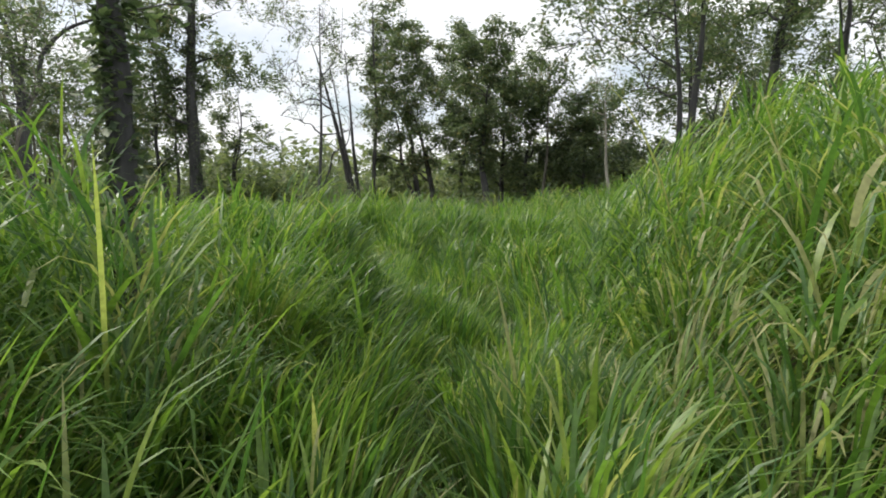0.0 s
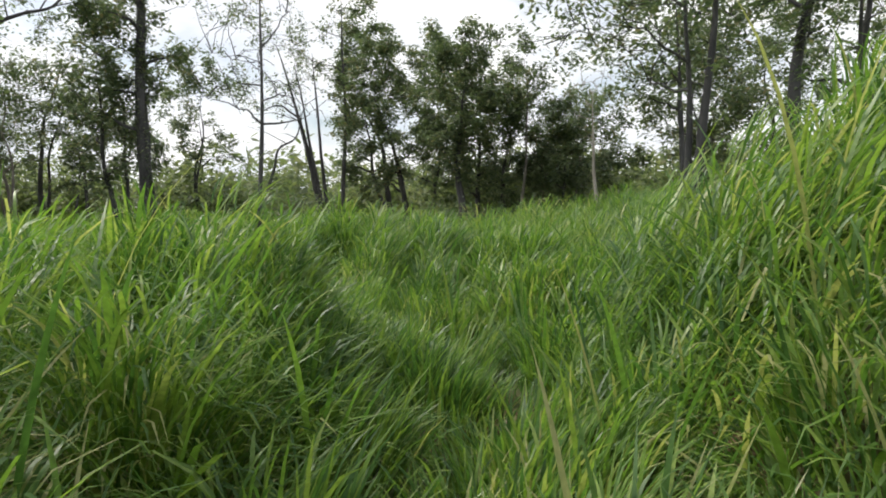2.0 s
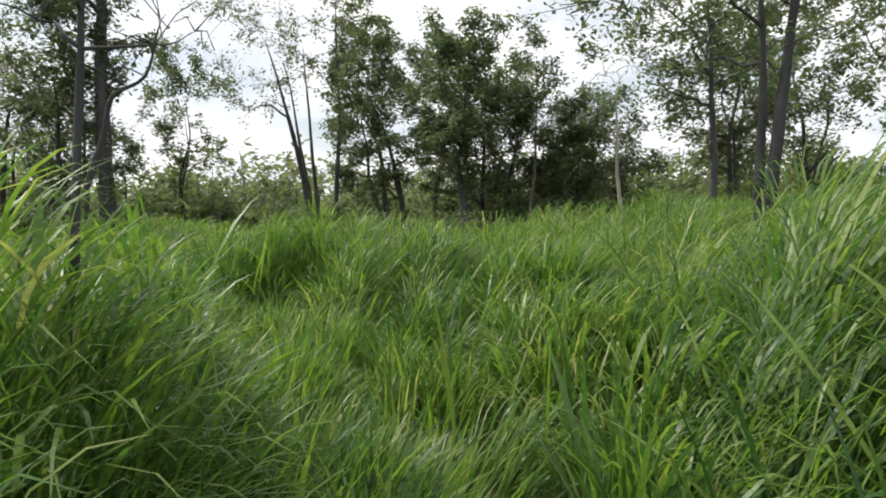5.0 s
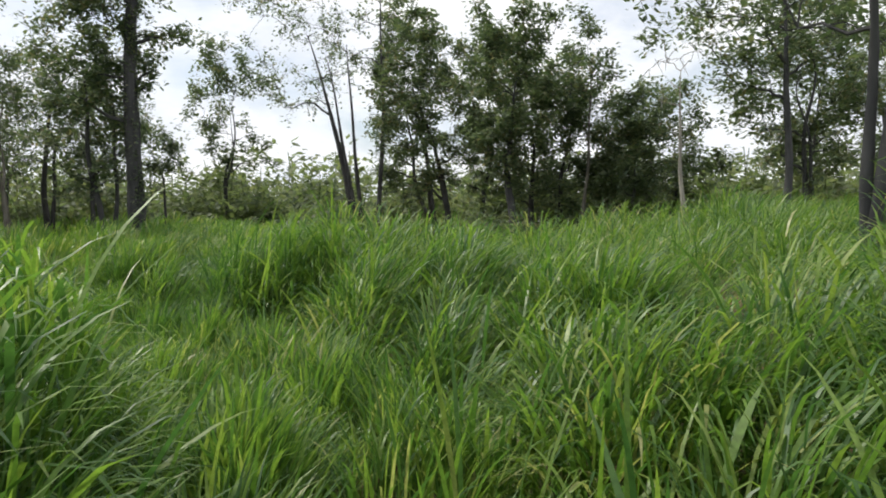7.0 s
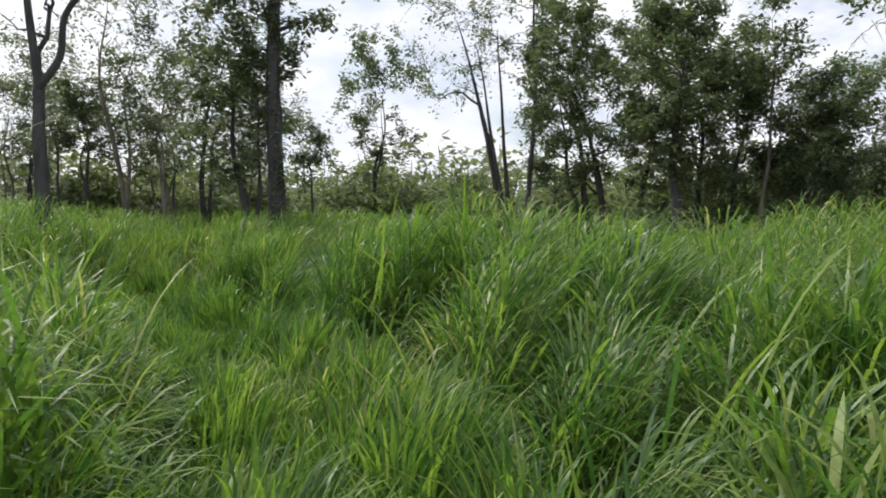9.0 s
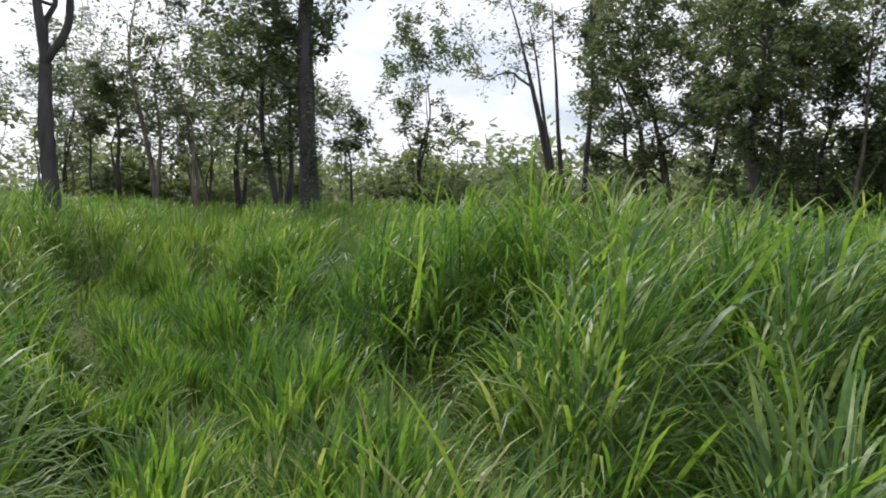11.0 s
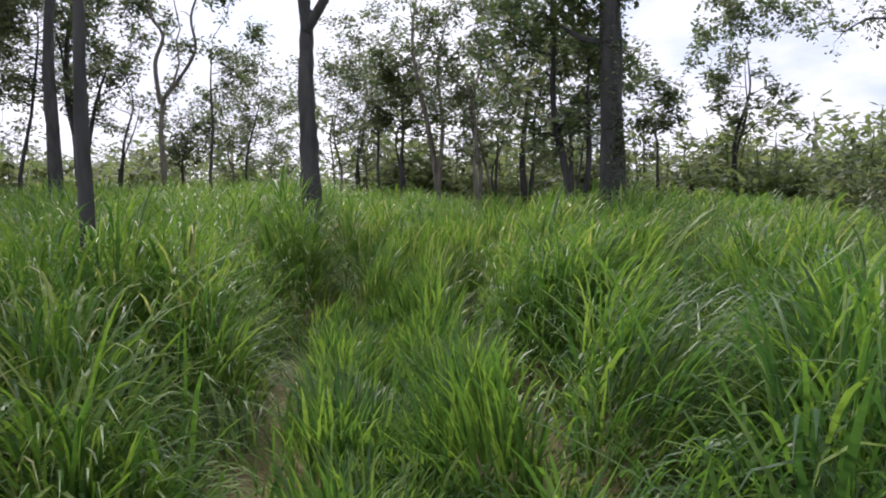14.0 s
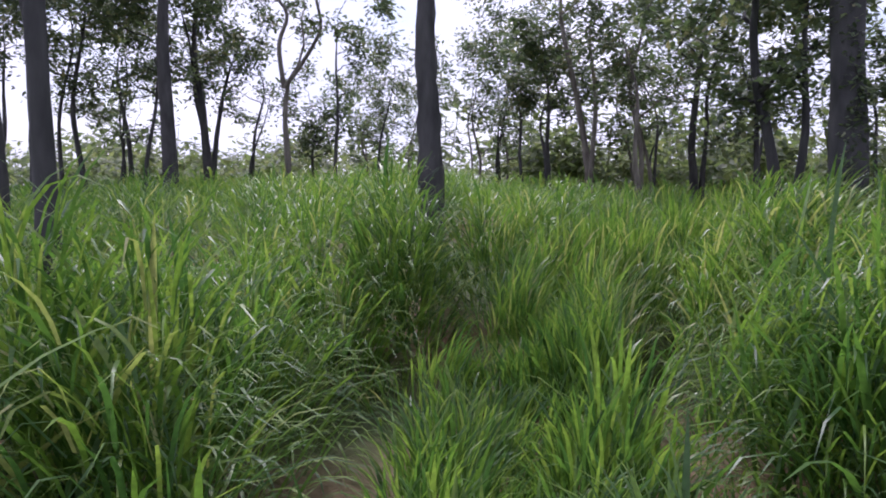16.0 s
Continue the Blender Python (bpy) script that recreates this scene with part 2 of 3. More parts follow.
# ---- grass ----
def blades(rng, base, length, width, az, tilt, curl, segs):
    """Curved tapering blades as arrays: each rises from its base, leans by tilt towards az and curls over by curl (radians)."""
    n = len(base)
    s = np.linspace(0, 1, segs + 1)
    mid = (s[:-1] + s[1:]) / 2
    ang = tilt[:, None] + curl[:, None] * mid[None] ** 1.6
    step = (length / segs)[:, None]
    hx = np.concatenate([np.zeros((n, 1)), np.cumsum(np.sin(ang) * step, 1)], 1)
    hz = np.concatenate([np.zeros((n, 1)), np.cumsum(np.cos(ang) * step, 1)], 1)
    px = base[:, None, 0] + np.cos(az)[:, None] * hx
    py = base[:, None, 1] + np.sin(az)[:, None] * hx
    pz = base[:, None, 2] + hz
    turn = az + math.pi / 2 + rng.uniform(-0.7, 0.7, n)
    w = width[:, None] * (0.55 + 0.9 * s - 1.45 * s ** 2.6)[None]
    w = np.maximum(w, 0) / 2
    wx, wy = np.cos(turn)[:, None] * w, np.sin(turn)[:, None] * w
    left = np.stack([px - wx, py - wy, pz], 2)[:, :-1]
    right = np.stack([px + wx, py + wy, pz], 2)[:, :-1]
    tip = np.stack([px, py, pz], 2)[:, -1:]
    per = 2 * segs + 1
    v = np.concatenate([left, right, tip], 1).reshape(-1, 3)
    start = (np.arange(n) * per)[:, None]
    k = np.arange(segs - 1)
    q = np.stack([start + k, start + segs + k, start + segs + k + 1, start + k + 1], 2).reshape(-1, 4)
    t = np.concatenate([start + segs - 1, start + 2 * segs - 1, start + 2 * segs], 1)
    return v, q, t


def sward_height(x, y):
    """How tall the grass stands: trodden on the track, tall beside it."""
    off, along = track_offset(x, y)
    d = np.abs(off)
    right = 1.64 - 0.46 * smooth(4.5, 7.5, along) + 0.28 * smooth(10, 12, along) - 0.36 * smooth(12.8, 14.5, along)
    left = 1.43 - 0.13 * smooth(5.0, 8.0, along) - 0.2 * smooth(9.5, 12.5, along)
    tall = np.where(off > 0, right, left) * (1 + 0.06 * waves(x, y, 3.0, 8))
    low = 0.98 - 0.2 * smooth(9, 13, along) + 0.4 * smooth(18.5, 21, along) + 0.1 * waves(x, y, 0.9, 6)
    edge = np.where(off > 0, 1.35 + 0.7 * smooth(4.5, 7, along) * smooth(13, 11, along), 1.25 + 0.5 * smooth(6.0, 3.0, along))
    h = low + (tall - low) * smooth(np.where(off > 0, 0.5, 0.5 + 0.3 * smooth(6, 4, along)), edge, d)
    for cx, cy, wide, extra in ((-0.4, 10.9, 0.6, 0.36), (-1.05, 6.3, 0.55, 0.36), (-1.05, 7.7, 0.5, 0.1), (-6.6, 13.05, 0.9, 0.5), (-1.72, 2.75, 0.58, 0.5), (0.62, 1.9, 0.42, 0.3), (-3.9, 14.4, 0.5, 0.25), (-5.2, 15.4, 0.45, 0.25), (-8.9, 16.6, 1.1, 0.42), (-6.1, 18.4, 1.2, 0.25), (-11.4, 15.6, 1.6, 0.2), (2.0, 6.0, 1.0, 0.2), (2.75, 9.2, 1.0, 0.5)):
        h = h + extra * np.exp(-((x - cx) ** 2 + (y - cy) ** 2) / wide ** 2)
    h = h + 0.22 * np.exp(-((off + 0.55) / 0.22) ** 2) * smooth(6.0, 4.0, along)
    # the line that feet have pressed down, and the two ruts
    h = h * (1 - 0.48 * np.exp(-(off / 0.3) ** 2))
    rut = (np.exp(-((off + 0.6) / 0.27) ** 2) + np.exp(-((off - 0.8) / 0.2) ** 2)) * smooth(23.0, 19.5, along)
    return h, off, along, rut


def sow(name, seed, spacing, area, pick, per_tuft, segs, width, label, leaf_len=0.5, gap=0.40, broad=0.0, lift=1.0):
    """Tussocks on an uneven grid, each a dome of leaves that spring from its stalks near the dome's skin and arch outwards;
    broad: the share of long, wide, upright leaves."""
    rng = np.random.RandomState(seed)
    x0, x1, y0, y1 = area
    tx, ty = np.meshgrid(np.arange(x0, x1, spacing), np.arange(y0, y1, spacing))
    tx = tx.ravel() + rng.uniform(-0.46, 0.46, tx.size) * spacing
    ty = ty.ravel() + rng.uniform(-0.46, 0.46, ty.size) * spacing
    off, along = track_offset(tx, ty)
    keep = pick(tx, ty, np.abs(off))
    tx, ty = tx[keep], ty[keep]
    size = rng.uniform(0.88, 1.1, len(tx))
    lush = rng.uniform(0.8, 1.2, len(tx))
    lean = rng.normal(0, 0.3, (len(tx), 2))
    counts = (per_tuft * lush * size).astype(int)
    idx = np.repeat(np.arange(len(tx)), counts)
    n = len(idx)
    a = rng.uniform(0, 6.283, n)
    q = np.sqrt(rng.uniform(0, 1, n))
    rad = spacing * 0.64 * rng.uniform(0.85, 1.2, len(tx))[idx]
    bx, by = tx[idx] + q * rad * np.cos(a), ty[idx] + q * rad * np.sin(a)
    h, boff, balong, rut = sward_height(bx, by)
    bare = np.clip(rut, 0, 1) * (0.12 + 0.83 * smooth(13.6, 15.2, balong))
    ok = rng.uniform(0, 1, n) > bare
    idx, a, q, bx, by, h, rut, boff, balong = (v[ok] for v in (idx, a, q, bx, by, h, rut, boff, balong))
    n = len(idx)
    top = lift * h * size[idx] * (1.04 - (gap + 0.22 * smooth(8, 13, balong) * smooth(3.6, 1.6, np.abs(boff))) * q ** 3) * (1 - (0.35 + 0.25 * smooth(6, 12, balong)) * np.clip(rut, 0, 1))
    wide = rng.uniform(0, 1, n) < broad
    reach = np.minimum(leaf_len * rng.uniform(0.5, 1.4, n) * np.where(wide, 1.35, 1.0), top * 0.95)
    start = np.maximum(0, (top - reach * 0.72) * rng.uniform(0.06, 1.0, n) ** 0.45)
    bz = ground_height(bx, by) + start - 0.02
    # leaves fan out of the tussock and are combed by the wind
    ox = np.cos(a) * (0.3 + 1.0 * q) + 0.42 + lean[idx, 0] + rng.normal(0, 0.42, n)
    oy = np.sin(a) * (0.3 + 1.0 * q) - 0.18 + lean[idx, 1] + rng.normal(0, 0.42, n)
    az = np.arctan2(oy, ox)
    droop = rng.uniform(0, 1, n)
    tilt = 0.08 + 0.42 * rng.uniform(0, 1, n) ** 1.5 + 0.6 * q * rng.uniform(0.2, 1.2, n)
    curl = np.where(wide, 0.2 + 1.0 * droop, 0.6 + 2.0 * droop)
    # upright shoots on the trodden strip
    strip = smooth(0.9, 0.5, np.abs(boff))
    tilt, curl = tilt * (1 - 0.5 * strip), curl * (1 - 0.45 * strip)
    w = width * rng.uniform(0.5, 1.35, n) * np.where(wide, 1.6, 1.0)
    v, qd, t = blades(rng, np.stack([bx, by, bz], 1), reach, w, az, tilt, curl, segs)
    ob = new(name, quick_mesh(name, v, qd, t, GRASS))
    return tagged(ob, label, "grass", kind="stuff")


sow("tall_grass", 11, 0.66, (-9.0, 4.0, -1.5, 20.0), lambda x, y, d: d < 2.7, 520, 4, 0.0185, "tall lush green grass in arching tussocks beside the track", 0.44, 0.42, 0.07)
sow("tall_grass", 15, 0.6, (-6.0, 2.5, 0.3, 16.0), lambda x, y, d: (d > 0.55) & (d < 1.6), 9, 6, 0.0165, "long broad upright green grass blades beside the track", 0.72, 0.2, 1.0, 1.16)
sow("tall_grass", 12, 0.8, (-15.0, 11.0, -1.5, 23.0), lambda x, y, d: (d >= 2.6) | (y > 19.6), 235, 3, 0.0175, "tall green grass covering the clearing in dense tussocks", 0.45, 0.3)
sow("distant_grass", 13, 1.15, (-34.0, 32.0, 8.0, 50.0), lambda x, y, d: (y > 22.5) | (x < -14.5) | (x > 10.5), 42, 3, 0.05, "green grass reaching to the edge of the woods", 0.45, 0.24)
sow("distant_grass", 14, 1.3, (-20.0, 18.0, -16.0, -0.5), lambda x, y, d: (y < -1.6) | (d > 20), 40, 3, 0.06, "green grass behind the start of the walk", 0.6, 0.3)


# ---- trees ----
def tube(verts, faces, pts, radii, sides, rng=None):
    """Appends a tapering tube along pts; with rng its skin is uneven."""
    start = len(verts)
    for i, (p, r) in enumerate(zip(pts, radii)):
        d = (pts[min(i + 1, len(pts) - 1)] - pts[max(i - 1, 0)]).normalized()
        u = d.cross(Vector((0.3, 1, 0.1))).normalized()
        w = d.cross(u)
        for k in range(sides):
            a = 2 * math.pi * k / sides
            verts.append(p + (u * math.cos(a) + w * math.sin(a)) * r * (1 if rng is None else rng.uniform(0.86, 1.14)))
    for i in range(len(pts) - 1):
        for k in range(sides):
            a, b = start + i * sides + k, start + i * sides + (k + 1) % sides
            faces.append((a, b, b + sides, a + sides))
    faces.append(tuple(start + (len(pts) - 1) * sides + k for k in range(sides)))


def leaf_cloud(rng, centres, spread, count, size):
    """Small folded leaves round each centre, as arrays."""
    c = np.asarray(centres)[rng.randint(0, len(centres), count)]
    p = c + np.clip(rng.normal(0, 1, (count, 3)), -1.6, 1.6) * np.array(spread)
    a = rng.uniform(0, 6.283, count)
    dip = rng.uniform(-0.9, 0.5, count)
    d = np.stack([np.cos(a) * np.cos(dip), np.sin(a) * np.cos(dip), np.sin(dip)], 1)
    side = np.stack([-np.sin(a), np.cos(a), rng.uniform(-0.6, 0.6, count)], 1)
    s = size * rng.uniform(0.6, 1.35, (count, 1))
    v = np.stack([p, p + d * s * 0.5 + side * s * 0.26, p + d * s, p + d * s * 0.5 - side * s * 0.26], 1).reshape(-1, 3)
    k = np.arange(count)[:, None] * 4
    return v, np.concatenate([k, k + 1, k + 2, k + 3], 1)


def tree(seed, x, y, height, dia, label, crown=(0.45, 1.0, 1.6), shift=(0, 0), lean=(0, 0), twigs=40, leaves=2600, leaf=0.13,
         clump=0.2, bark=None, stems=1, wobble=0.05, vine=0, trunk_top=None, name="tree"):
    """A tree: tapered trunk, limbs that reach for points in its crown, and leaves clumped round the twig ends.
    crown: where it begins and ends as shares of the height, and its radius; shift: the crown's middle from the trunk."""
    rng = np.random.RandomState(seed)
    bark = bark or BARK
    z0 = float(ground_height(np.array([x]), np.array([y]))[0]) - 0.08
    root = new(name)
    root.location = (x, y, z0)
    tagged(root, label, "tree")
    nodes_, radius_ = [], []
    trunk_top = trunk_top or (crown[0] + 0.55 * (crown[1] - crown[0]))
    wobble = wobble * 1.5
    for st in range(stems):
        pts = []
        a = rng.uniform(0, 6.283)
        fan = 0 if stems == 1 else 0.07 * height * (0.6 + 0.4 * st)
        top = Vector((lean[0] + math.cos(a + st * 2.4) * fan, lean[1] + math.sin(a + st * 2.4) * fan, height * trunk_top * (1.0 if st == 0 else rng.uniform(0.7, 0.95))))
        ph = rng.uniform(0, 6.283, 4)
        segs = 26
        for i in range(segs + 1):
            s = i / segs
            wv = wobble * height * s * (1 - 0.3 * s)
            pts.append(Vector((top.x * s ** 1.3 + wv * math.sin(5 * s + ph[0]) + 0.3 * wv * math.sin(13 * s + ph[1]) + (0.06 * st if st else 0),
                               top.y * s ** 1.3 + wv * math.sin(4.3 * s + ph[2]) + 0.3 * wv * math.sin(11 * s + ph[3]), top.z * s)))
        share = 1.0 if st == 0 else 0.75
        rad = [dia / 2 * share * ((1 - (0.88 if trunk_top > 0.5 else 0.42) * (i / segs) ** 1.5) + 0.35 * math.exp(-i * 0.6)) for i in range(segs + 1)]
        v, f = [], []
        tube(v, f, pts, rad, 10, rng)
        ob = mesh_object("trunk", v, f, bark, root)
        ob.data.polygons.foreach_set("use_smooth", np.ones(len(ob.data.polygons), bool))
        for i in range(segs + 1):
            if pts[i].z > crown[0] * height * 0.75:
                nodes_.append(pts[i]); radius_.append(rad[i])
        if st == 0:
            main = (pts, rad)
    # points for the limbs to reach
    cz, ch, cr = (crown[0] + crown[1]) / 2 * height, (crown[1] - crown[0]) / 2 * height, crown[2]
    goal = []
    while len(goal) < twigs:
        q = rng.uniform(-1, 1, 3)
        d = float(np.linalg.norm(q))
        if d > 1 or d < 0.35:
            continue
        g = Vector((q[0] * cr, q[1] * cr, q[2] * ch))
        k = 1 + 0.25 * math.sin(3 * math.atan2(q[1], q[0]) + seed) + 0.2 * math.sin(7 * q[2] + seed)
        goal.append(Vector((shift[0] + lean[0] * cz / height + g.x * k, shift[1] + lean[1] * cz / height + g.y * k, cz + g.z)))
    goal.sort(key=lambda g: math.hypot(g.x - shift[0] * 0.5, g.y - shift[1] * 0.5) + 0.3 * abs(g.z - cz))
    ends, limb_of, limbs = [], {}, {}
    slim = min(1.0, dia / 0.12)
    for g in goal:
        best, bi = 1e9, 0
        for i, p in enumerate(nodes_):
            d = (g - p).length + (1.5 * max(0, p.z - g.z + 0.25 * math.hypot(g.x - p.x, g.y - p.y)))
            if d < best:
                best, bi = d, i
        limb = limb_of.get(bi, ("stem", bi))
        v, f = limbs.setdefault(limb, ([], []))
        p, r0 = nodes_[bi], radius_[bi]
        r0 = max(0.011 * slim, min(r0 * 0.72, (0.02 + 0.034 * (g - p).length) * slim))
        bow = Vector((rng.normal(0, 0.14), rng.normal(0, 0.14), rng.uniform(-0.05, 0.18))) * (g - p).length
        n = 6
        pts = [p.lerp(g, i / n) + bow * math.sin(math.pi * i / n) + (Vector(rng.normal(0, 0.035, 3)) * (g - p).length if 0 < i < n else Vector()) for i in range(n + 1)]
        rad = [r0 * (1 - 0.75 * i / n) for i in range(n + 1)]
        tube(v, f, pts, rad, 5)
        for i in range(2, n + 1):
            limb_of[len(nodes_)] = limb
            nodes_.append(pts[i]); radius_.append(rad[i])
        ends += [pts[-1], pts[-2]]
        for _ in range(4):
            e = g + Vector(rng.normal(0, 1, 3)) * (0.1 + 0.075 * cr)
            tube(v, f, [pts[-2], pts[-1].lerp(e, 0.5) + Vector((0, 0, 0.03)), e], [0.008 * slim, 0.006 * slim, 0.002], 3)
            ends += [e, e.lerp(pts[-1], 0.4)]
    for v, f in limbs.values():
        mesh_object("limb", v, f, bark, root)
    if leaves:
        lv, lq = leaf_cloud(rng, [tuple(e) for e in ends], (clump * 0.6, clump * 0.6, clump * 0.42), int(leaves * 1.9), leaf * 0.98)
        cr_ob = new("crown", quick_mesh("crown", lv, lq, np.zeros((0, 3), int), LEAF))
        cr_ob.parent = root
    if vine:
        cs = []
        for i, p in enumerate(main[0]):
            for _ in range(4):
                a = rng.uniform(0, 6.283)
                cs.append((p.x + math.cos(a) * main[1][i] * 1.1, p.y + math.sin(a) * main[1][i] * 1.1, p.z + rng.uniform(-0.3, 0.3)))
        lv, lq = leaf_cloud(rng, cs, (0.045, 0.045, 0.25), vine, 0.075)
        vo = new("vine", quick_mesh("vine", lv, lq, np.zeros((0, 3), int), LEAF))
        vo.parent = root
        tagged(vo, "dark leafy creeper wrapped round the trunk")
    return root


def crooked_limb(root, way, bends, radius, bark):
    """A bare limb through bends, given as metres along way (a level direction) and up from the tree's foot."""
    ctrl = [Vector((way[0] * a, way[1] * a, z)) for a, z in bends]
    ctrl = [ctrl[0] * 2 - ctrl[1]] + ctrl + [ctrl[-1] * 2 - ctrl[-2]]
    pts = []
    for i in range(1, len(ctrl) - 2):
        p0, p1, p2, p3 = ctrl[i - 1:i + 3]
        for k in range(4):
            t = k / 4
            pts.append(0.5 * (2 * p1 + (p2 - p0) * t + (2 * p0 - 5 * p1 + 4 * p2 - p3) * t * t + (3 * p1 - p0 - 3 * p2 + p3) * t ** 3))
    pts.append(ctrl[-2])
    v, f = [], []
    tube(v, f, pts, [radius * (1 - 0.72 * i / (len(pts) - 1)) for i in range(len(pts))], 8)
    rng = np.random.RandomState(int(radius * 10000))
    for i in range(len(pts) // 2, len(pts), 2):
        e = pts[i] + Vector((rng.normal(0, 1), rng.normal(0, 1), rng.uniform(0.1, 1.2))) * radius * 7
        tube(v, f, [pts[i], pts[i].lerp(e, 0.5) + Vector((0, 0, radius)), e], [radius * 0.25, radius * 0.18, radius * 0.06], 5)
    ob = mesh_object("limb", v, f, bark, root)
    ob.data.polygons.foreach_set("use_smooth", np.ones(len(ob.data.polygons), bool))


DRY = "slender woodland tree with grey bark and thin dusty green foliage"
THIN = "thin dark-stemmed woodland tree with fine open foliage"
DENSE = "woodland tree with a dense dark green crown at the clearing's edge"
# the big ones that pass nearest
tree(1, -7.02, 20.75, 11.5, 0.36, "tall dark trunk wrapped in creeper with level leafy limbs", (0.28, 1.0, 1.65), (-0.4, 0.0), (-0.4, 0.0), 66, 4800, 0.14, 0.2, BARK, 1, 0.013, 7000, 0.95)
forked = tree(2, -10.05, 17.53, 10.0, 0.30, "dark forked tree with crooked bare limbs and sparse leaves", (0.45, 0.9, 2.0), (0.2, 0.1), (-0.1, 0.0), 9, 240, 0.11, 0.25, BARK, 1, 0.004, 0, 0.38)
crooked_limb(forked, (0.97, 0.24), [(-0.08, 3.5), (-0.25, 4.7), (-0.36, 5.5), (-0.7, 6.1), (-0.8, 7.4)], 0.085, BARK)
crooked_limb(forked, (0.97, 0.24), [(-0.08, 3.5), (0.3, 4.05), (0.4, 4.8), (0.9, 5.4), (1.5, 5.7), (2.1, 5.9), (2.5, 6.5)], 0.075, BARK)
tree(3, -3.72, 31.67, 12.0, 0.25, "grey many-stemmed tree with a wide thin spreading crown", (0.45, 0.95, 3.2), (-1.2, 0.0), (-1.5, 0.0), 60, 1700, 0.15, 0.22, BARK, 3, 0.006, 0, 0.7)
dead = tree(4, -1.05, 6.29, 3.3, 0.045, "thin dead leafless sapling standing in the grass", (0.45, 0.98, 0.4), (0.05, 0), (-0.05, 0), 16, 0, 0.1, 0.1, BARK, 1, 0.012, 0, 0.97)
crooked_limb(dead, (1.0, 0.0), [(0.0, 1.6), (0.07, 1.8), (0.1, 1.93), (0.21, 2.0), (0.25, 2.14)], 0.012, BARK)
tree(5, -3.08, 31.9, 11.0, 0.2, "dark straight trunk with sparse leaves beside a spreading tree", (0.45, 1.0, 1.2), (0.2, 0), (0.1, 0), 20, 700, 0.15, 0.22, BARK, 1, 0.012, 0, 0.95)
tree(6, 4.34, 18.4, 5.2, 0.11, "pale leafless dead tree with a forked top", (0.5, 1.0, 0.6), (0, 0), (-0.3, 0), 10, 0, 0.1, 0.1, BARK_PALE, 1, 0.015, 0, 0.75)
tree(7, 3.78, 27.49, 8.0, 0.13, "slender tree with small tufts of leaves at its top", (0.55, 1.0, 1.0), (0, 0), (0.2, 0), 16, 700, 0.15, 0.22, BARK_GREY, 1, 0.02)
tree(8, 3.62, 11.3, 7.4, 0.155, "large many-stemmed tree with dark bark and leafy crown", (0.34, 1.0, 2.5), (-0.5, 0.4), (0.3, 0), 60, 3200, 0.11, 0.2, BARK, 2, 0.012)
tree(9, 4.9, 10.9, 7.0, 0.22, "dark leafy tree grown over with creeper", (0.36, 1.0, 0.8), (0, 0), (0.2, 0), 20, 1300, 0.1, 0.18, BARK, 1, 0.02, 1500)
tree(10, 7.24, 21.2, 9.2, 0.2, "tall tree with dark straight trunk and wide leafy crown", (0.36, 1.0, 2.7), (-0.5, 0), (0, 0), 56, 3800, 0.14, 0.24, BARK, 1, 0.012)
tree(11, -1.8, 3.95, 6.0, 0.2, "dark trunk thickly grown over with creeper leaves", (0.35, 1.0, 0.5), (-0.15, 0.1), (0.0, 0), 14, 700, 0.085, 0.14, BARK, 1, 0.012, 4200)
tree(12, -7.42, 13.3, 6.0, 0.12, "leaning slender dark trunk with leafy crown", (0.5, 1.0, 0.9), (-0.2, 0), (-0.5, 0.1), 22, 1300, 0.1, 0.2, BARK, 1, 0.008, 0, 0.9)
# dense group ahead of the start
tree(20, -1.15, 36.0, 11.5, 0.3, DENSE, (0.22, 1.0, 2.0), (-0.6, 0), (-0.8, 0), 69, 6500, 0.19, 0.26, BARK, 2, 0.03)
tree(21, 1.59, 26.64, 8.3, 0.3, DENSE, (0.3, 1.0, 1.5), (-0.2, 0), (0, 0), 59, 5250, 0.15, 0.22, BARK, 1, 0.025)
tree(22, 3.3, 28.8, 7.4, 0.2, DENSE, (0.14, 1.0, 1.9), (0, 0), (0.1, 0), 69, 7000, 0.15, 0.25, BARK, 1, 0.02)
tree(23, -0.3, 29.5, 9.3, 0.22, DENSE, (0.25, 1.0, 1.6), (-0.2, 0), (-0.7, 0), 57, 4750, 0.16, 0.24, BARK, 2, 0.02)
tree(24, 0.9, 38.0, 11.0, 0.26, DENSE, (0.2, 1.0, 2.0), (0, 0), (0.2, 0), 57, 5500, 0.2, 0.28, BARK, 1, 0.02)
tree(25, 4.9, 29.5, 4.6, 0.12, DENSE, (0.2, 1.0, 1.0), (0, 0), (0, 0), 27, 1875, 0.16, 0.22, BARK_GREY, 1, 0.03)
tree(26, -10.92, 38.26, 9.6, 0.2, "small open tree with an airy rounded crown", (0.3, 1.0, 2.3), (0, 0), (0, 0), 46, 2700, 0.2, 0.24, BARK, 2, 0.03)
tree(27, 2.5, 31.5, 8.8, 0.24, DENSE, (0.2, 1.0, 1.9), (0, 0), (0, 0), 69, 6000, 0.17, 0.26, BARK, 1, 0.02)
tree(28, 5.2, 27.0, 4.9, 0.14, DENSE, (0.25, 1.0, 1.2), (0, 0), (0, 0), 39, 3000, 0.15, 0.24, BARK, 1, 0.02)
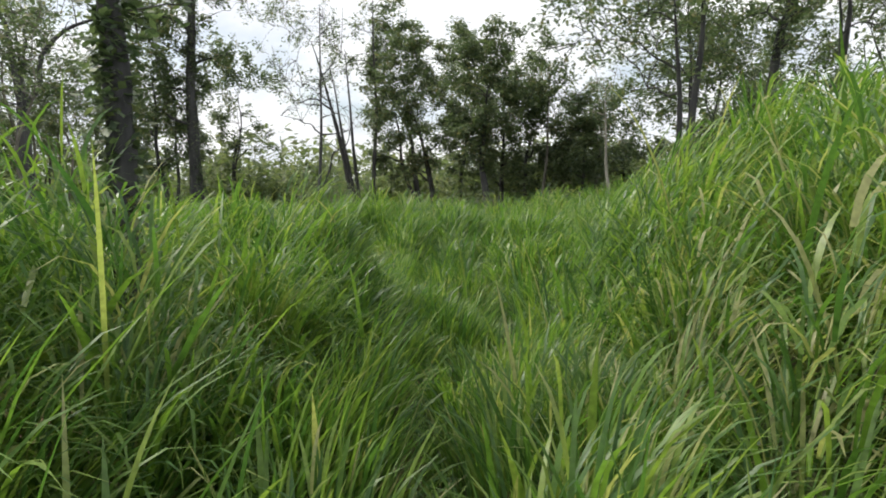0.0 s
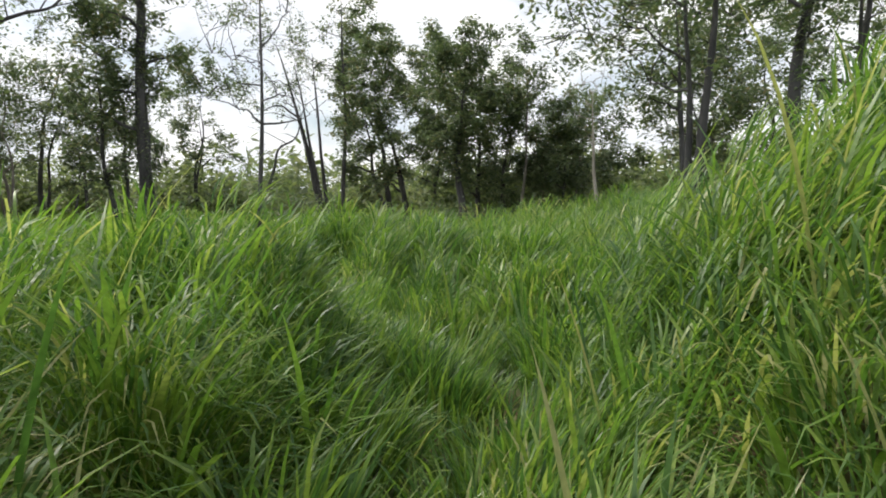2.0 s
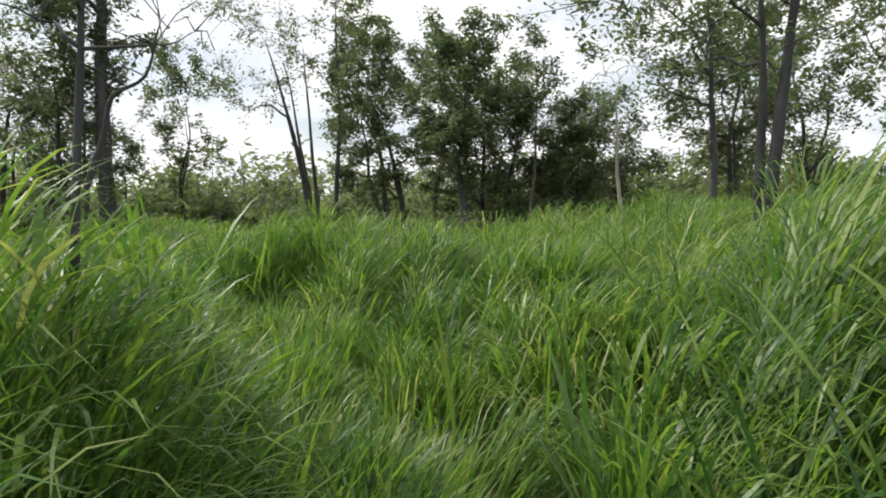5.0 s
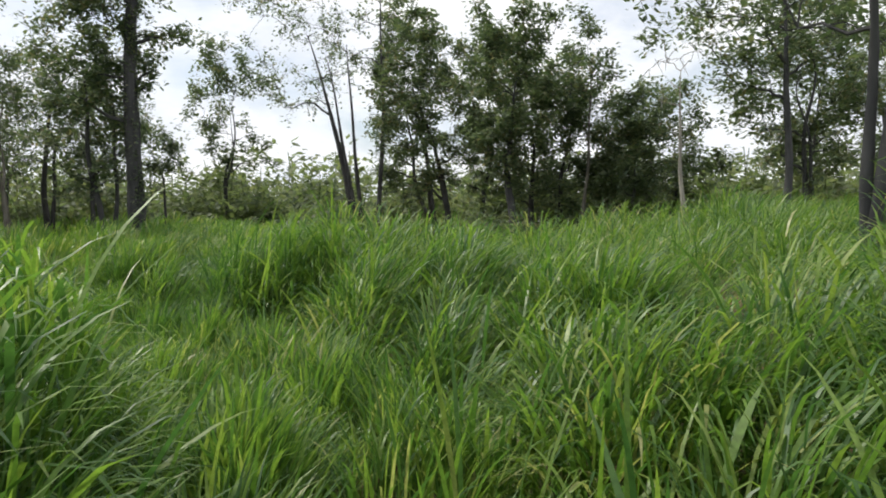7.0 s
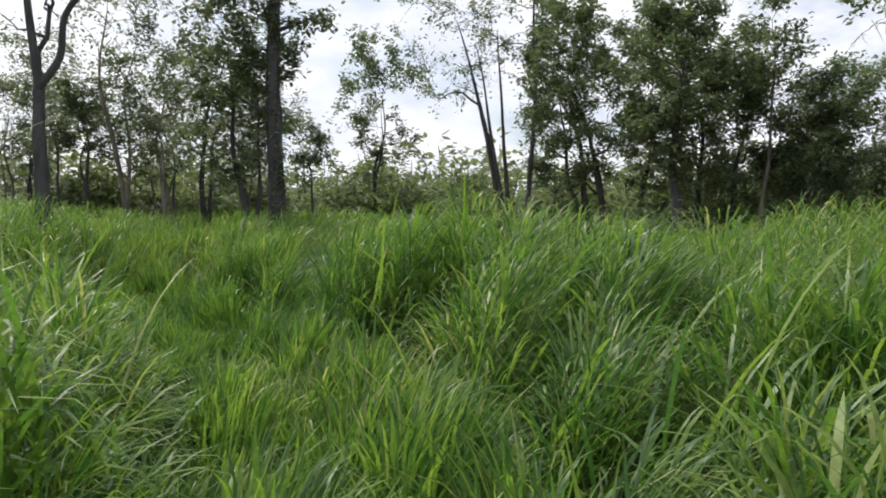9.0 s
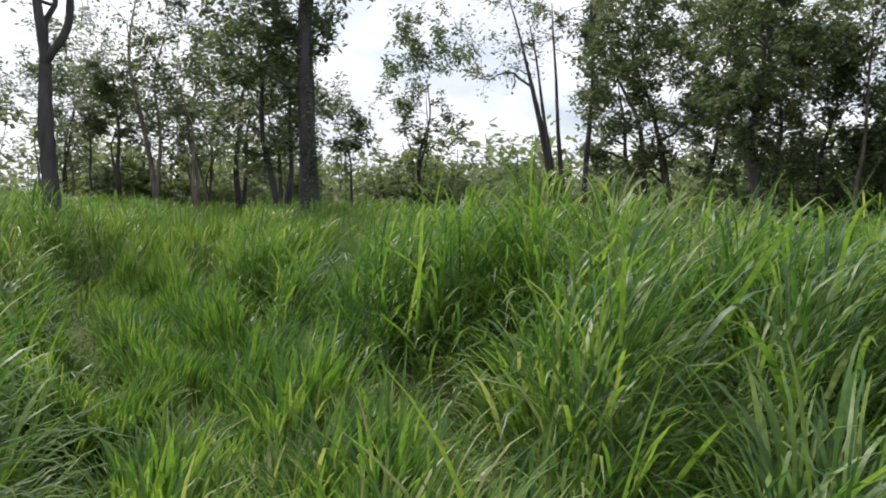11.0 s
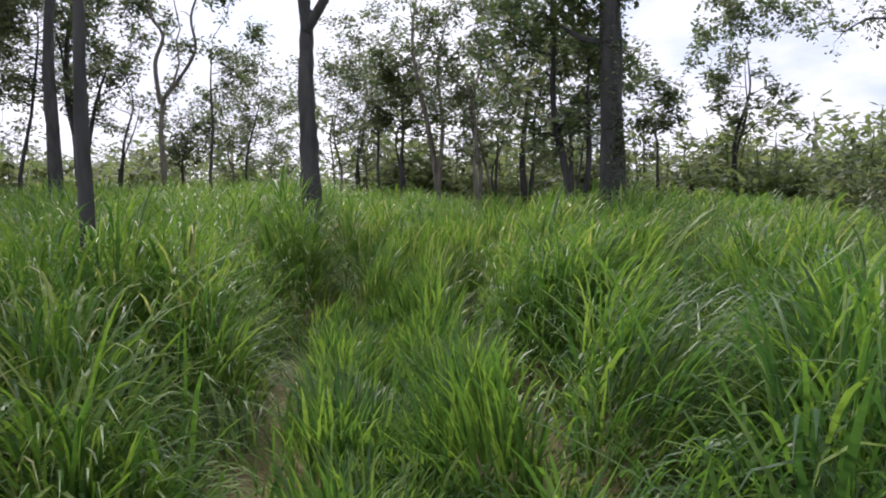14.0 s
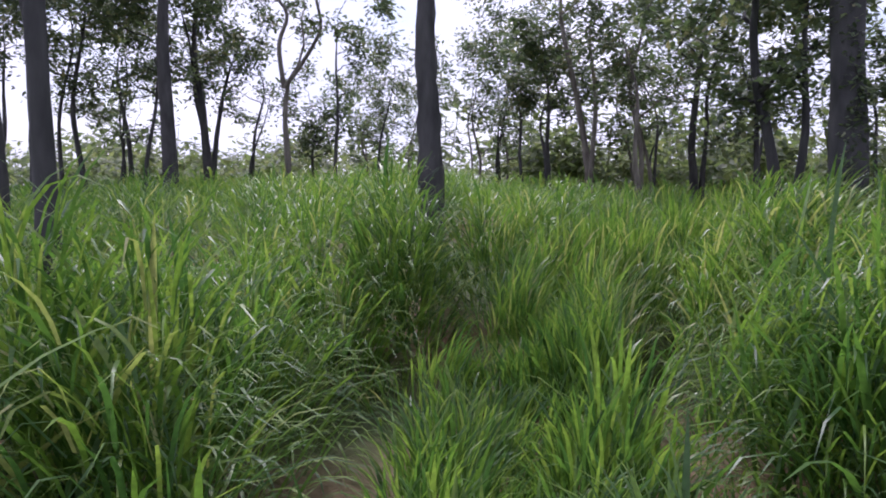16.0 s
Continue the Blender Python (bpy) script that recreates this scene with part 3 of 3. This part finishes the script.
# left of the start
tree(30, -8.05, 21.3, 7.4, 0.16, DENSE, (0.26, 1.0, 1.45), (-0.35, 0), (-0.2, 0), 56, 4000, 0.14, 0.22, BARK, 2, 0.02)
tree(31, -11.6, 27.4, 6.0, 0.16, DENSE, (0.25, 1.0, 1.2), (0, 0), (-0.2, 0), 34, 2000, 0.15, 0.22, BARK, 1, 0.02)
tree(32, -13.4, 25.9, 8.2, 0.13, DRY, (0.25, 1.0, 1.4), (-0.1, 0), (-0.3, 0), 30, 1700, 0.13, 0.2, BARK_GREY, 1, 0.04)
tree(33, -6.2, 11.2, 5.0, 0.1, "crooked pale tree with thin foliage", (0.4, 1.0, 0.9), (0, 0), (-0.3, 0), 20, 800, 0.1, 0.18, BARK_GREY, 1, 0.05)
tree(34, -12.33, 24.61, 6.2, 0.11, DRY, (0.4, 1.0, 1.1), (-0.2, 0), (-0.9, 0), 24, 1000, 0.14, 0.22, BARK_GREY, 1, 0.03)
tree(35, -14.49, 25.46, 9.5, 0.17, "tall twisting tree with bare crooked limbs and scant leaves", (0.5, 1.0, 1.9), (0, 0), (-0.5, 0), 26, 1000, 0.14, 0.22, BARK_GREY, 2, 0.03)
tree(36, -16.61, 26.42, 5.6, 0.16, "small tree with a compact round dark crown", (0.42, 1.0, 1.3), (0, 0), (0.1, 0), 44, 3200, 0.14, 0.2, BARK, 2, 0.03)
tree(37, -13.26, 27.88, 9.0, 0.2, DRY, (0.35, 1.0, 1.5), (-0.2, 0), (-0.2, 0), 34, 1500, 0.16, 0.25, BARK, 2, 0.03)
tree(39, -9.41, 27.79, 4.4, 0.1, DRY, (0.35, 1.0, 0.9), (0, 0), (-0.3, 0), 18, 900, 0.15, 0.2, BARK, 1, 0.04)
tree(40, -15.29, 28.95, 6.4, 0.12, DRY, (0.35, 1.0, 1.2), (0, 0), (-0.6, 0), 24, 1000, 0.15, 0.24, BARK_GREY, 1, 0.03)
# the woods along the end of the walk
twisted = tree(50, -19.51, 20.57, 8.6, 0.17, "bare twisting tree forked into two crooked limbs", (0.5, 1.0, 1.0), (0.3, 0.3), (-0.1, 0), 8, 140, 0.13, 0.2, BARK_GREY, 1, 0.006, 0, 0.38)
crooked_limb(twisted, (0.63, 0.78), [(-0.1, 3.1), (-0.2, 4.1), (0.0, 4.8), (-0.35, 5.4), (-0.2, 6.1), (-0.25, 7.6)], 0.06, BARK_GREY)
crooked_limb(twisted, (0.63, 0.78), [(-0.1, 3.1), (0.35, 3.7), (0.78, 4.5), (0.68, 5.3), (0.95, 6.2), (1.15, 7.5)], 0.055, BARK_GREY)
tree(51, -18.44, 21.23, 6.8, 0.1, "slim tree with small leafy tufts on one side", (0.35, 1.0, 0.9), (0.5, 0.4), (0, 0), 18, 1100, 0.13, 0.2, BARK, 1, 0.02)
tree(52, -18.0, 17.3, 13.0, 0.28, "slender dark tree with high leafy crown", (0.45, 1.0, 1.6), (0.3, 0.3), (-0.6, 0.2), 36, 2400, 0.12, 0.22, BARK, 1, 0.02)
tree(53, -22.6, 19.8, 9.8, 0.24, DENSE, (0.3, 1.0, 2.6), (0, 0), (0, 0), 74, 7000, 0.16, 0.26, BARK, 3, 0.02)
tree(54, -23.29, 16.92, 9.0, 0.16, DENSE, (0.3, 1.0, 2.2), (0, 0), (0, 0), 60, 4800, 0.15, 0.26, BARK, 1, 0.03)
tree(55, -21.59, 14.6, 9.2, 0.17, DENSE, (0.3, 1.0, 2.2), (0, 0), (0.2, 0), 60, 4800, 0.15, 0.26, BARK, 2, 0.03)
tree(56, -27.87, 19.23, 8.0, 0.18, DRY, (0.25, 1.0, 1.9), (0, 0), (0, 0), 40, 2400, 0.17, 0.3, BARK, 1, 0.03)
tree(57, -25.64, 26.69, 5.6, 0.11, DRY, (0.3, 1.0, 1.5), (0, 0), (0, 0), 28, 1100, 0.16, 0.26, BARK_GREY, 2, 0.04)
tree(58, -21.71, 28.58, 7.4, 0.12, DRY, (0.25, 1.0, 1.6), (0, 0), (-0.4, 0), 34, 1500, 0.16, 0.28, BARK_GREY, 2, 0.04)
tree(59, -24.11, 31.88, 7.8, 0.13, DRY, (0.25, 1.0, 1.8), (0, 0), (0.3, 0), 34, 1500, 0.17, 0.3, BARK_GREY, 1, 0.04)
tree(60, -18.55, 32.81, 7.4, 0.13, DRY, (0.3, 1.0, 1.7), (0, 0), (-1.2, 0), 34, 1600, 0.17, 0.28, BARK_GREY, 1, 0.03)
tree(61, -11.9, 13.7, 8.0, 0.13, DRY, (0.5, 1.0, 1.3), (0, 0), (0, 0), 30, 1600, 0.12, 0.22, BARK, 1, 0.02)
tree(62, -23.0, 23.2, 4.6, 0.12, DENSE, (0.3, 1.0, 1.1), (0, 0), (0, 0), 26, 1500, 0.15, 0.22, BARK, 1, 0.03)
tree(64, -31.0, 32.5, 6.5, 0.15, DRY, (0.25, 1.0, 2.0), (0, 0), (0, 0), 30, 1400, 0.2, 0.3, BARK_GREY, 2, 0.03)
tree(65, -17.2, 14.8, 9.0, 0.16, DRY, (0.45, 1.0, 2.0), (0, 0), (0, 0), 40, 2200, 0.14, 0.25, BARK, 1, 0.02)
tree(80, -23.9, 16.6, 8.5, 0.12, THIN, (0.30, 1.0, 1.2), (0, 0), (-0.5, 0), 26, 1200, 0.14, 0.24, BARK, 1, 0.035)
tree(81, -27.5, 18.8, 8.0, 0.12, THIN, (0.35, 1.0, 1.4), (0, 0), (0.3, 0), 26, 1200, 0.14, 0.24, BARK, 2, 0.035)
tree(82, -21.5, 17.9, 7.6, 0.11, THIN, (0.40, 1.0, 1.6), (0, 0), (0.6, 0), 26, 1200, 0.14, 0.24, BARK, 1, 0.035)
tree(83, -24.2, 21.7, 7.0, 0.12, THIN, (0.30, 1.0, 1.2), (0, 0), (-0.5, 0), 26, 1200, 0.14, 0.24, BARK, 2, 0.035)
tree(84, -23.1, 25.6, 6.4, 0.11, THIN, (0.35, 1.0, 1.4), (0, 0), (0.3, 0), 26, 1200, 0.14, 0.24, BARK, 1, 0.035)
tree(85, -22.2, 30.0, 8.0, 0.12, THIN, (0.40, 1.0, 1.6), (0, 0), (0.6, 0), 26, 1200, 0.14, 0.24, BARK, 2, 0.035)
tree(86, -18.8, 27.7, 7.2, 0.11, THIN, (0.30, 1.0, 1.2), (0, 0), (-0.5, 0), 26, 1200, 0.14, 0.24, BARK, 1, 0.035)
tree(87, -17.8, 32.5, 7.4, 0.12, THIN, (0.35, 1.0, 1.4), (0, 0), (0.3, 0), 26, 1200, 0.14, 0.24, BARK, 2, 0.035)
tree(88, -14.3, 32.4, 6.6, 0.11, THIN, (0.40, 1.0, 1.6), (0, 0), (0.6, 0), 26, 1200, 0.14, 0.24, BARK, 1, 0.035)
# the slope on the right
tree(70, 6.93, 12.6, 7.5, 0.2, DRY, (0.35, 1.0, 1.6), (0, 0), (-0.4, 0), 36, 1700, 0.11, 0.22, BARK, 2, 0.04)
tree(71, 10.44, 26.81, 7.0, 0.2, DENSE, (0.2, 1.0, 1.9), (0, 0), (0, 0), 46, 3200, 0.17, 0.28, BARK, 1, 0.02)
tree(72, 6.4, 30.5, 5.8, 0.14, DENSE, (0.15, 1.0, 1.6), (0, 0), (0, 0), 44, 3200, 0.17, 0.26, BARK_GREY, 1, 0.03)
tree(73, 9.0, 24.0, 8.5, 0.16, DENSE, (0.2, 1.0, 2.0), (0, 0), (0, 0), 54, 4200, 0.16, 0.26, BARK, 2, 0.03)
tree(74, 12.5, 21.0, 8.0, 0.22, DRY, (0.3, 1.0, 1.8), (0, 0), (0, 0), 40, 2000, 0.16, 0.28, BARK, 2, 0.03)
tree(75, 14.5, 30.0, 10.0, 0.22, DENSE, (0.2, 1.0, 2.6), (0, 0), (0, 0), 60, 4600, 0.19, 0.3, BARK, 2, 0.03)
tree(76, 8.2, 33.5, 6.4, 0.18, DENSE, (0.15, 1.0, 2.0), (0, 0), (0, 0), 46, 3200, 0.19, 0.3, BARK, 1, 0.03)


# ---- low scrub and far woods ----
def scrub(name, seed, places, leaf, per, label, mat):
    """Many bushes as one tangle: places are x, y, radius, height."""
    rng = np.random.RandomState(seed)
    vs, qs, k = [], [], 0
    for x, y, r, h in places:
        z = float(ground_height(np.array([x]), np.array([y]))[0])
        m = 22
        q = rng.normal(0, 1, (m, 3))
        q /= np.linalg.norm(q, axis=1)[:, None]
        c = q * np.array([r, r, h * 0.5]) * rng.uniform(0.3, 1.0, (m, 1)) + np.array([x, y, z + h * 0.5])
        v, f = leaf_cloud(rng, c, (r * 0.13, r * 0.13, h * 0.055), per, leaf)
        v[:, 2] = np.maximum(v[:, 2], z)
        vs.append(v); qs.append(f + k); k += len(v)
        # thin stems
        for _ in range(2):
            a, rr = rng.uniform(0, 6.283), rng.uniform(0, r * 0.6)
            px, py, w = x + math.cos(a) * rr, y + math.sin(a) * rr, 0.02 + 0.006 * h
            tx, ty = px + rng.normal(0, 0.08 * h), py + rng.normal(0, 0.08 * h)
            ring = [(math.cos(t) * w, math.sin(t) * w) for t in (0.3, 1.9, 3.4, 5.0)]
            v = np.array([(px + cx, py + cy, z - 0.1) for cx, cy in ring] + [(tx + cx * 0.4, ty + cy * 0.4, z + h * 0.8) for cx, cy in ring])
            f = np.array([(i, (i + 1) % 4, 4 + (i + 1) % 4, 4 + i) for i in range(4)])
            vs.append(v); qs.append(f + k); k += 8
    ob = new(name, quick_mesh(name, np.concatenate(vs), np.concatenate(qs), np.zeros((0, 3), int), mat))
    return tagged(ob, label, "undergrowth", kind="stuff")


rng = np.random.RandomState(77)
near_places, far_places = [], []
for _ in range(600):
    a, d = radians(rng.uniform(-55, 95)), rng.uniform(32, 54)
    if a > radians(28) and rng.uniform() < 0.35:
        continue
    tall = rng.uniform(2.0, 5.0) * (0.6 if a > radians(34) else 1.0)
    near_places.append((-math.sin(a) * d - 2, math.cos(a) * d + 3, rng.uniform(1.0, 2.2), tall))
for _ in range(360):
    a, d = radians(rng.uniform(-75, 115)), rng.uniform(52, 100)
    far_places.append((-math.sin(a) * d - 2, math.cos(a) * d + 3, rng.uniform(2.0, 4.0), rng.uniform(4.0, 8.2)))
scrub("undergrowth", 5, near_places, 0.33, 360, "brownish green scrub and saplings under the woodland trees", SCRUB)
scrub("far_woods", 6, far_places, 0.7, 210, "hazy line of far woodland beyond the clearing", SCRUB)


# ---- bushes in the grass ----
def bush(seed, x, y, radius, height, label):
    rng = np.random.RandomState(seed)
    z = float(ground_height(np.array([x]), np.array([y]))[0]) - 0.05
    root = new("bush")
    root.location = (x, y, z)
    tagged(root, label, "bush")
    ends = []
    for _ in range(26):
        q = rng.normal(0, 1, 3)
        q /= np.linalg.norm(q)
        e = Vector((q[0] * radius, q[1] * radius, height * (0.62 + 0.36 * q[2])))
        v, f = [], []
        tube(v, f, [Vector((e.x * 0.1, e.y * 0.1, 0)), Vector((e.x * 0.45, e.y * 0.45, e.z * 0.6)), e], [0.014, 0.01, 0.004], 5)
        mesh_object("stem", v, f, BARK_GREY, root)
        ends += [tuple(e), tuple(e * 0.85), tuple(e * 0.7)]
    lv, lq = leaf_cloud(rng, ends, (radius * 0.2, radius * 0.2, height * 0.08), 2600, 0.11)
    ob = new("foliage", quick_mesh("foliage", lv, lq, np.zeros((0, 3), int), LEAF))
    ob.parent = root


bush(1, -3.89, 26.1, 0.8, 2.1, "rounded green bush standing in the grass")
bush(3, 1.0, 24.8, 1.0, 2.2, "pale green bush at the wood's edge")
